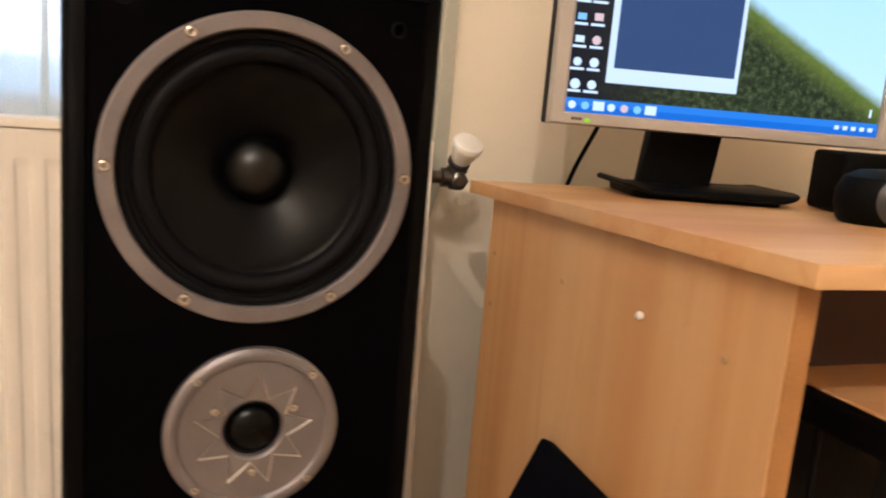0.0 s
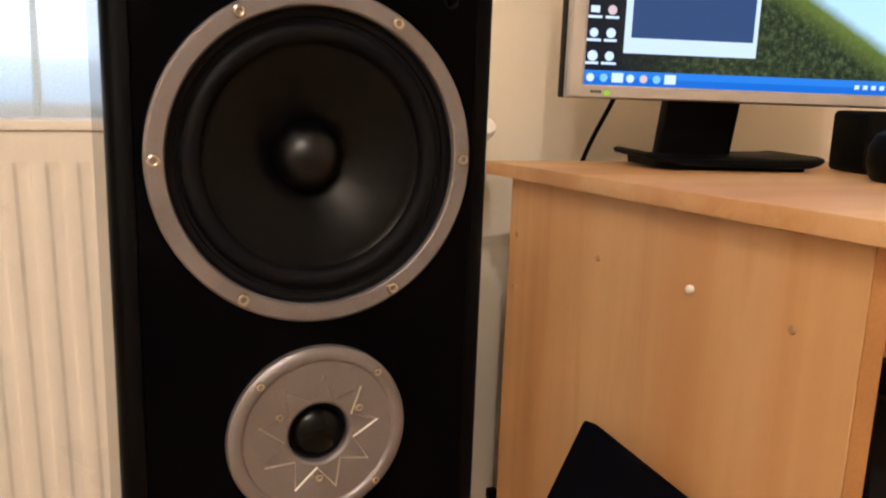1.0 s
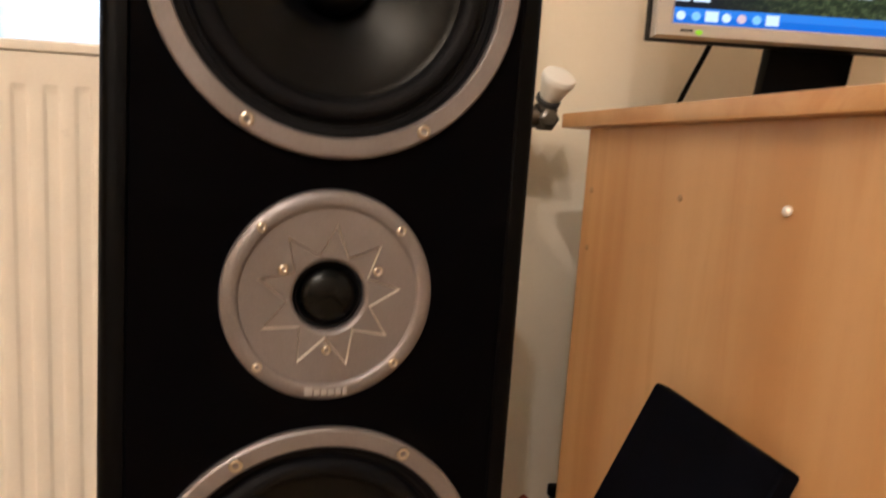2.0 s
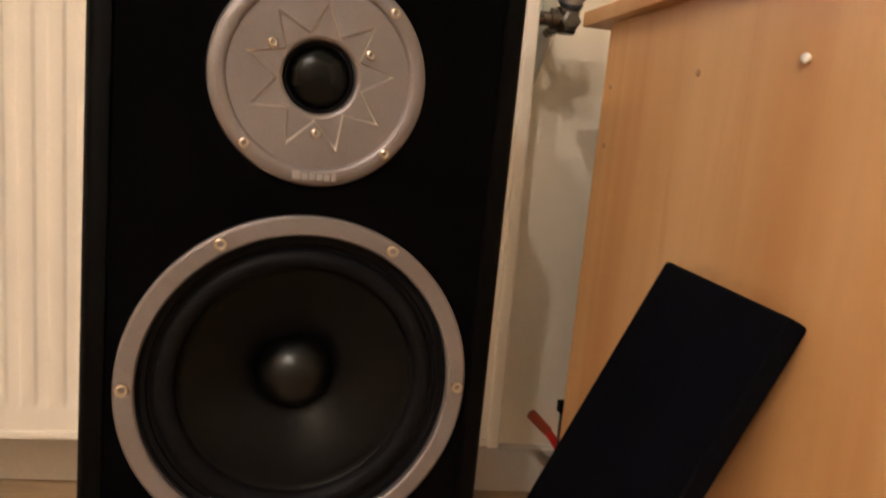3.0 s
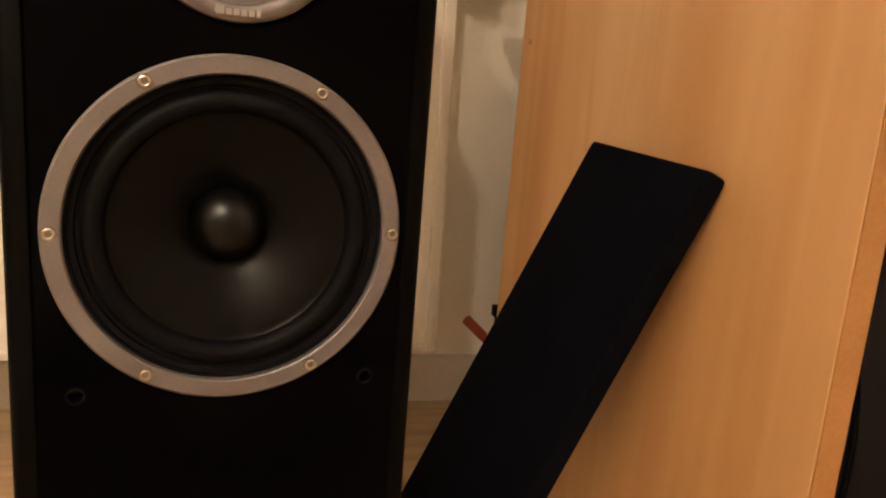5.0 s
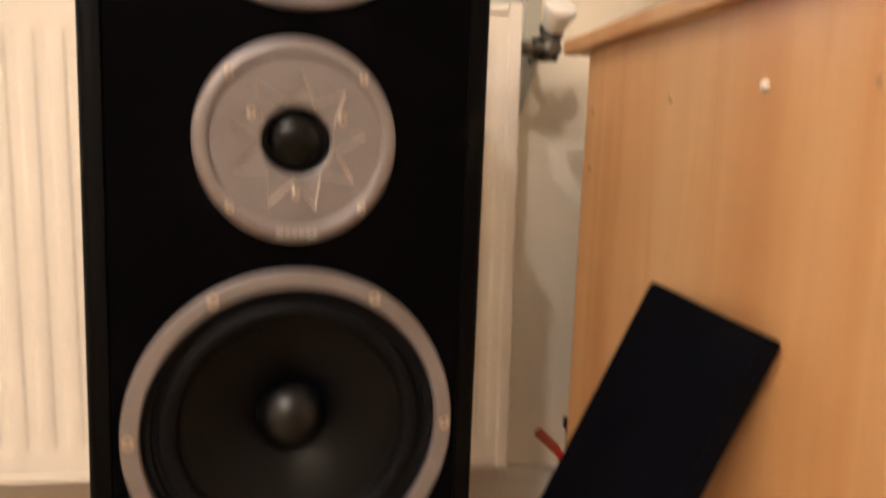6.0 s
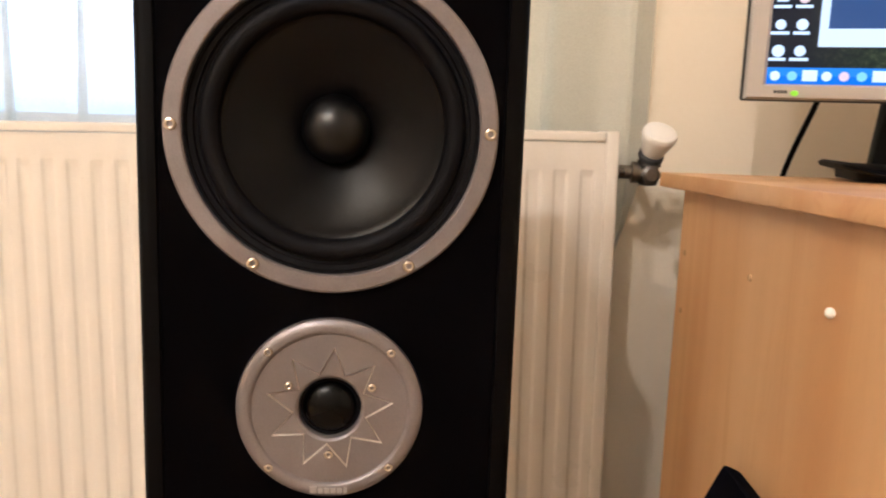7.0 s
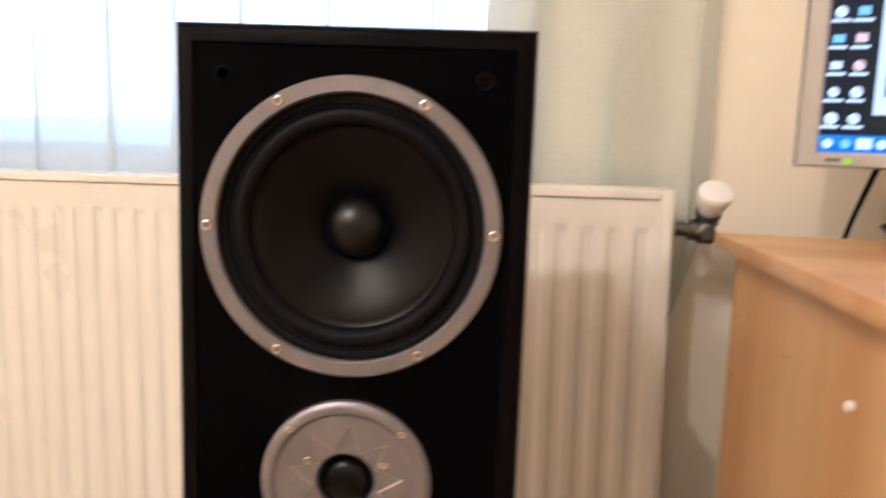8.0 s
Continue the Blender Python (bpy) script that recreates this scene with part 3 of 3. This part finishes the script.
def desk():
    d = thing("desk", Matrix.Identity(4), "beech laminate computer desk with a pull-out shelf", "desk")
    top = part("desktop", sag(box(0.325, 1.55, -0.118, 0.482, 0.681, 0.698, 0.002, 2)), M["beech_top"], d)
    side = part("side_panel", sag(box(0.340, 0.3592, -0.089, 0.432, 0.0, 0.6805, 0.001, 1)), M["beech"], d)
    part("side_panel", sag(box(1.50, 1.518, -0.089, 0.432, 0.0, 0.6805, 0.001, 1)), M["beech"], d)
    part("back_panel", box(0.3597, 1.4995, 0.395, 0.411, 0.12, 0.6805), M["back_brown"], d, "dark brown back panel")
    # Front edge in the darkened beech, so it looks no brighter than the side.
    part("edge_band", sag(box(0.3402, 0.3590, -0.0902, -0.0892, 0.0, 0.6800, 0.0)), M["edge_darkened"], side, "front edge of the panel, its beech darkened against the lamplight")
    for y, z in ((-0.031, 0.618), (0.227, 0.618), (0.412, 0.611), (0.410, 0.545)):
        part("screw_cap", lathe([(0, -0.0016), (0.0026, -0.0014), (0.0036, 0.0), (0.0036, 0.001)], 16), M["cap"], side, m=pose(0.340, y, z, 0, 0, -90))
    part("white_peg", lathe([(0, -0.0058), (0.0022, -0.0054), (0.0036, -0.0040), (0.0040, -0.0022), (0.0034, -0.0008), (0.0026, 0.001)], 20), M["whiteplastic"], side, "white plastic peg", pose(0.340, 0.080, 0.6215, 0, 0, -90))
    tray = part("pull_out_shelf", box(0.480, 1.40, -0.30, 0.060, 0.560, 0.576, 0.001, 1), M["beech_top"], d)
    part("slide", box(0.462, 0.4795, -0.295, 0.34, 0.548, 0.5745, 0.002, 1), M["blackplastic"], tray, "black steel slide")
    part("hanger", box(0.40, 0.4615, 0.10, 0.33, 0.570, 0.574), M["darkplastic"], tray)
    part("hanger", box(0.3985, 0.4015, 0.10, 0.33, 0.5745, 0.6805), M["darkplastic"], tray)


desk()


# ---- monitor ----
def screen_mat():
    m = mat("lcd_wallpaper", (0.008, 0.008, 0.01), 0.35)
    n, l = m.node_tree.nodes, m.node_tree.links
    v = coords(m)
    sep = n.new("ShaderNodeSeparateXYZ")
    l.new(v, sep.inputs[0])

    def math_node(op, a, b):
        q = n.new("ShaderNodeMath")
        q.operation = op
        for s, x in zip(q.inputs, (a, b)):
            if isinstance(x, bpy.types.NodeSocket):
                l.new(x, s)
            else:
                s.default_value = x
        return q.outputs[0]
    g1 = noise_tex(m, v, 70, 6, 0.7)
    g2 = noise_tex(m, v, 120, 6, 0.75)
    # height of the hill's ridge above the point
    line = math_node("SUBTRACT", 0.268, math_node("MULTIPLY", sep.outputs["X"], 0.565))
    wob = math_node("MULTIPLY", math_node("SUBTRACT", g1, 0.5), 0.012)
    below = math_node("SUBTRACT", math_node("ADD", line, wob), sep.outputs["Z"])
    grass = ramp(m, g2, [(0.36, (0.005, 0.008, 0.004)), (0.5, (0.026, 0.040, 0.013)), (0.64, (0.105, 0.125, 0.045))])
    bright = ramp(m, g1, [(0.3, (0.090, 0.135, 0.016)), (0.7, (0.200, 0.235, 0.035))])
    near = ramp(m, math_node("MULTIPLY", below, 10), [(0.08, (1, 1, 1)), (0.40, (0, 0, 0))])
    grass = mix(m, grass, bright, near)
    left = ramp(m, sep.outputs["X"], [(0.03, (0.0, 0.0, 0.0)), (0.16, (1, 1, 1))])
    grass = mix(m, (0.006, 0.008, 0.012), grass, left)
    skyc = ramp(m, sep.outputs["Z"], [(0.03, (0.70, 0.90, 0.93)), (0.25, (0.52, 0.80, 0.92))])
    isky = ramp(m, math_node("ADD", math_node("MULTIPLY", below, -60), 0.5), [(0.0, (0, 0, 0)), (1.0, (1, 1, 1))])
    col = mix(m, grass, skyc, isky)
    feed(m, col, "Emission Color")
    n["Principled BSDF"].inputs["Emission Strength"].default_value = 1.0
    n["Principled BSDF"].inputs["Specular IOR Level"].default_value = 0.1
    return m


def monitor():
    m = thing("monitor", pose(0.3705, 0.3690, 0.7803, 0, 0, -15), "silver flat computer monitor showing a grassy hill desktop", "monitor")
    L, R, B, T = 0.0035, 0.4425, 0.0015, 0.292
    l, r, b, t = 0.0232, 0.4226, 0.0168, 0.2685
    bm = bmesh.new()
    prof = [(0.0, 0.018), (0.0, 0.003), (0.12, 0.0), (0.85, 0.0), (1.0, 0.003), (1.0, 0.008)]
    rings = []
    for u, y in prof:
        x0, x1, z0, z1 = L + (l - L) * u, R + (r - R) * u, B + (b - B) * u, T + (t - T) * u
        rings.append([bm.verts.new(p) for p in ((x0, y, z0), (x1, y, z0), (x1, y, z1), (x0, y, z1))])
    for p, q in zip(rings, rings[1:]):
        for k in range(4):
            bm.faces.new((p[k], p[(k + 1) % 4], q[(k + 1) % 4], q[k]))
    part("bezel", bm, M["bezel"], m, "silver plastic bezel")
    part("casing", box(L - 0.0005, R + 0.0005, 0.0182, 0.046, B - 0.0005, T, 0.003, 2), M["blackplastic"], m, "black plastic back casing")
    part("power_light", lathe([(0, -0.0012), (0.0036, -0.0010), (0.0042, 0.0004)], 20), glow("green_led", (0.42, 0.85, 0.02), 0.8), m, "lit green power light", pose(0.0510, 0.0, 0.0075) @ Matrix.Diagonal((1, 1, 0.7, 1)))
    x = 0.031
    for w in (0.0030, 0.0024, 0.0028, 0.0030):
        part("mark_bar", box(x, x + w, -0.0006, 0.0004, 0.0072, 0.0104), M["darkplastic"], m)
        x += w + 0.0006
    SW, SH = r - l, t - b
    scr = part("screen", box(0, SW, 0, 0.002, 0, SH), screen_mat(), m, "lit screen with a green hill under a pale sky", pose(l, 0.0075, b), False)
    flat = lambda nm, x0, x1, z0, z1, mt, lift=0.0006: part(nm, box(x0, x1, -lift, -lift + 0.0003, z0, z1), mt, scr, smooth=False)
    blob = lambda nm, x, z, rad, mt, lift=0.0010: part(nm, lathe([(0, -lift), (rad, -lift), (rad, -lift + 0.0003)], 14), mt, scr, m=pose(x, 0, z), smooth=False)
    blue, white = glow("taskbar_blue", (0.025, 0.16, 0.60), 1.0), glow("window_white", (0.80, 0.86, 0.92), 1.0)
    pane, icon = glow("window_slate", (0.040, 0.075, 0.165), 1.0), glow("icon_pale", (0.84, 0.92, 1.0), 1.0)
    cool, warm = glow("icon_blue", (0.32, 0.62, 0.92), 1.0), glow("icon_warm", (0.85, 0.58, 0.52), 1.0)
    flat("taskbar", 0, SW, 0, 0.0170, blue)
    flat("taskbar_gloss", 0, SW, 0.0085, 0.0169, glow("taskbar_gloss", (0.05, 0.23, 0.68), 1.0), 0.0008)
    for k in range(7):
        a = 0.0085 + k * 0.0163
        if k in (2, 6):
            flat("taskbar_icon", a - 0.0065, a + 0.0075, 0.0035, 0.0145, icon, 0.0012)
        else:
            blob("taskbar_icon", a, 0.0085, 0.0048, (icon, cool, icon, icon, warm, cool, icon)[k], 0.0012)
    for k in range(5):
        flat("tray_icon", SW - 0.056 + k * 0.011, SW - 0.050 + k * 0.011, 0.0062, 0.0112, icon, 0.0012)
    rnd = random.Random(2)
    for col in range(2):
        for row in range(8):
            cx, z = 0.0095 + col * 0.0205, 0.0335 + row * 0.0262
            kind = (col * 3 + row * 2) % 5
            tint = warm if (col, row) in ((1, 2), (1, 3)) else (cool if kind == 1 else icon)
            if kind in (0, 2, 3):
                blob("desktop_icon", cx, z, rnd.uniform(0.0050, 0.0062), tint)
            else:
                flat("desktop_icon", cx - 0.0053, cx + 0.0053, z - 0.0035, z + rnd.uniform(0.002, 0.0052), tint, 0.0010)
            flat("icon_caption", cx - rnd.uniform(0.0075, 0.0095), cx + rnd.uniform(0.0075, 0.0095), z - 0.0098, z - 0.0068, icon)
    x0, x1, z0 = 0.0465, 0.2112, 0.0378
    flat("window_frame", x0, x1, z0, 0.225, white, 0.0008)
    flat("window_pane", x0 + 0.0082, x1 - 0.0055, z0 + 0.0178, 0.215, pane, 0.0012)
    flat("tray_symbol", SW - 0.0135, SW - 0.0105, 0.024, 0.034, icon, 0.0010)
    # stand: slanting neck on a flat foot with raised ends
    neck = box(0.160, 0.258, 0.0465, 0.072, -0.070, 0.13, 0.006, 2)
    for v in neck.verts:
        if v.co.z < -0.02:
            v.co.x -= 0.016
            v.co.y += 0.012
    part("neck", neck, M["blackplastic"], m, "black stand neck")
    foot = bmesh.new()
    outline = []
    hw, hd, rr = 0.112, 0.085, 0.03
    for cx, cy, a0 in ((hw - rr, hd - rr, 0), (-hw + rr, hd - rr, 90), (-hw + rr, -hd + rr, 180), (hw - rr, -hd + rr, 270)):
        outline += [(cx + rr * math.cos(radians(a0 + 15 * k)), cy + rr * math.sin(radians(a0 + 15 * k))) for k in range(7)]
    levels = []
    for grow, z, up in ((-0.017, 0.0, 0), (-0.016, 0.004, 0.5), (-0.002, 0.0052, 0.75), (0.0, 0.0065, 0.9), (0.0, 0.0080, 1), (-0.004, 0.0100, 1)):
        levels.append([foot.verts.new((x * (1 + grow / hw), y * (1 + grow / hd), z + 0.009 * up * max(0.0, (abs(x) - 0.080) / 0.032))) for x, y in outline])
    for p, q in zip(levels, levels[1:]):
        for k in range(len(p)):
            foot.faces.new((p[k], p[(k + 1) % len(p)], q[(k + 1) % len(p)], q[k]))
    foot.faces.new(levels[0])
    foot.faces.new(levels[-1])
    part("foot", foot, M["blackplastic"], m, "black flat stand foot", pose(0.212, 0.045, -0.0785))


monitor()


def mon_cable():
    c = thing("monitor_cable", Matrix.Identity(4), "thin black cable hanging from the monitor behind the desk", "cable")
    part("cord", tube([(0.4795, 0.405, 0.815), (0.4776, 0.429, 0.78), (0.4745, 0.486, 0.70), (0.472, 0.505, 0.62), (0.46, 0.53, 0.30), (0.45, 0.52, 0.006), (0.6, 0.5, 0.006)], 0.0032), M["blackplastic"], c)


mon_cable()


def desk_speaker():
    s = thing("desk_device", pose(0.645, 0.125, 0.7053, 0, 0, -20), "small rounded black device standing on the desk", "device")
    bm = lathe([(0, 0), (0.036, 0), (0.040, 0.004), (0.044, 0.018), (0.044, 0.034), (0.038, 0.048), (0.024, 0.056), (0, 0.058)], 40, "z")
    part("housing", bm, M["blackplastic"], s)
    part("grille_ring", lathe([(0.014, 0.002), (0.020, -0.002), (0.026, 0.002)], 32), M["darkplastic"], s, m=pose(0, -0.042, 0.028))
    b = thing("computer_speaker", pose(0.755, 0.235, 0.7029, 0, 0, -18), "small black box speaker on the desk", "speaker")
    part("case", box(-0.05, 0.05, -0.02, 0.06, 0, 0.075, 0.008, 3), M["blackplastic"], b)


desk_speaker()


def tower():
    t = thing("computer_tower", pose(0.66, 0.17, 0), "black computer tower standing under the desk", "computer")
    part("case", box(-0.09, 0.09, -0.16, 0.26, 0.012, 0.50, 0.004, 2), M["towersteel"], t)
    part("front_bezel", box(-0.092, 0.092, -0.176, -0.1605, 0.008, 0.504, 0.006, 3), M["darkplastic"], t)
    for z in (0.46, 0.415):
        part("drive_cover", box(-0.074, 0.074, -0.179, -0.1765, z - 0.019, z + 0.019, 0.001, 1), M["blackplastic"], t)
    for x in (-0.07, 0.07):
        for y in (-0.13, 0.22):
            part("foot", box(x - 0.012, x + 0.012, y - 0.012, y + 0.012, 0, 0.0118, 0.002, 1), M["rubber"], t)


tower()


def plugs():
    c = thing("red_cable", Matrix.Identity(4), "red cable with an orange plug hanging behind the desk", "cable")
    part("cord", tube([(0.372, 0.552, 0.143), (0.395, 0.552, 0.112), (0.425, 0.550, 0.06), (0.46, 0.545, 0.006), (0.60, 0.54, 0.005)], 0.0058), M["red"], c)
    part("plug", tube([(0.345, 0.552, 0.168), (0.358, 0.552, 0.156), (0.3725, 0.552, 0.1425)], 0.0072), M["orange"], c, "orange plug sleeve")
    k = thing("black_plug_cable", Matrix.Identity(4), "black plug on a cable behind the desk", "cable")
    part("plug", box(0.379, 0.394, 0.532, 0.547, 0.176, 0.192, 0.002, 2), M["blackplastic"], k)
    part("cord", tube([(0.3865, 0.54, 0.177), (0.388, 0.54, 0.12), (0.40, 0.545, 0.05), (0.44, 0.53, 0.005), (0.55, 0.52, 0.005)], 0.0042), M["chrome"], k)
    f = thing("floor_cables", Matrix.Identity(4), "loose black cables lying on the floor under the desk", "cable")
    for k, (px, py, r) in enumerate(((0.47, 0.06, 0.0035), (0.50, 0.02, 0.0028), (0.455, 0.16, 0.004), (0.525, 0.10, 0.0032))):
        part("cord", tube([(px, py, 0.545), (px - 0.012, py - 0.02, 0.40), (px + 0.015, py - 0.035, 0.22), (px - 0.01, py - 0.06, 0.05), (px + 0.03, py - 0.09, 0.006), (px + 0.13, py - 0.05 - 0.02 * k, 0.006)], r), M["blackplastic"], f)
    part("power_strip", box(0.40, 0.66, -0.06, -0.012, 0.002, 0.04, 0.006, 2), M["towersteel"], f, "black power strip")
    part("cord", tube([(0.42, 0.02, 0.09), (0.46, -0.06, 0.10), (0.50, -0.11, 0.05), (0.48, -0.13, 0.006), (0.62, -0.15, 0.006)], 0.004), M["blackplastic"], f)
    part("cord", tube([(0.38, 0.10, 0.006), (0.43, -0.04, 0.006), (0.47, -0.12, 0.012), (0.55, -0.16, 0.006), (0.7, -0.17, 0.006)], 0.005), M["blackplastic"], f)


plugs()


def ceiling_lamp():
    c = thing("ceiling_lamp", Matrix.Translation(((LAMP_A + LAMP_B) / 2)), "ceiling lamp with two bare bulbs on a bar", "lamp")
    part("canopy", lathe([(0, 0.1695), (0.05, 0.1695), (0.055, 0.160), (0.02, 0.150), (0.008, 0.146), (0.008, 0.13), (0, 0.13)], 32, "z"), M["chrome"], c)
    part("bar", tube([LAMP_A - (LAMP_A + LAMP_B) / 2 + Vector((0, 0, 0.135)), LAMP_B - (LAMP_A + LAMP_B) / 2 + Vector((0, 0, 0.135))], 0.009), M["chrome"], c)
    for p in (LAMP_A, LAMP_B):
        o = p - (LAMP_A + LAMP_B) / 2
        part("socket", lathe([(0, 0.128), (0.016, 0.128), (0.018, 0.07), (0, 0.07)], 24, "z"), M["whiteplastic"], c, m=Matrix.Translation(o))


ceiling_lamp()


# ---- floor planks ----
def floor():
    f = structure("floor", box(ROOM_L - 0.2, ROOM_R + 0.2, ROOM_BACK - 0.2, WALL_Y + 0.3, -0.2, -0.0085), M["subfloor"], WALL, "oak laminate plank floor")
    PW, PL = 0.193, 1.28
    bm = bmesh.new()
    prof = [(-PW / 2 + 0.0004, -0.008), (-PW / 2 + 0.0004, -0.0012), (-PW / 2 + 0.0018, 0.0), (PW / 2 - 0.0018, 0.0), (PW / 2 - 0.0004, -0.0012), (PW / 2 - 0.0004, -0.008)]
    ends = [[bm.verts.new((x, y, z)) for y, z in prof] for x in (0.0004, PL - 0.0004)]
    for k in range(len(prof)):
        j = (k + 1) % len(prof)
        bm.faces.new((ends[0][k], ends[0][j], ends[1][j], ends[1][k]))
    bm.faces.new(ends[0])
    bm.faces.new(ends[1])
    me = finish(bm, "plank", M["plank"], False)
    rnd = random.Random(9)
    rows = int((WALL_Y - ROOM_BACK) / PW)
    for r in range(rows):
        y = WALL_Y - 0.008 - PW * (r + 0.5)
        x = ROOM_L - rnd.uniform(0, 0.15)
        while x < ROOM_R:
            ob = new("plank", me)
            ob.parent = f
            ob.matrix_local = pose(x, y, 0) @ Matrix.Diagonal((min(1.0, (ROOM_R + 0.1 - x) / PL), 1, 1, 1))
            x += PL


floor()
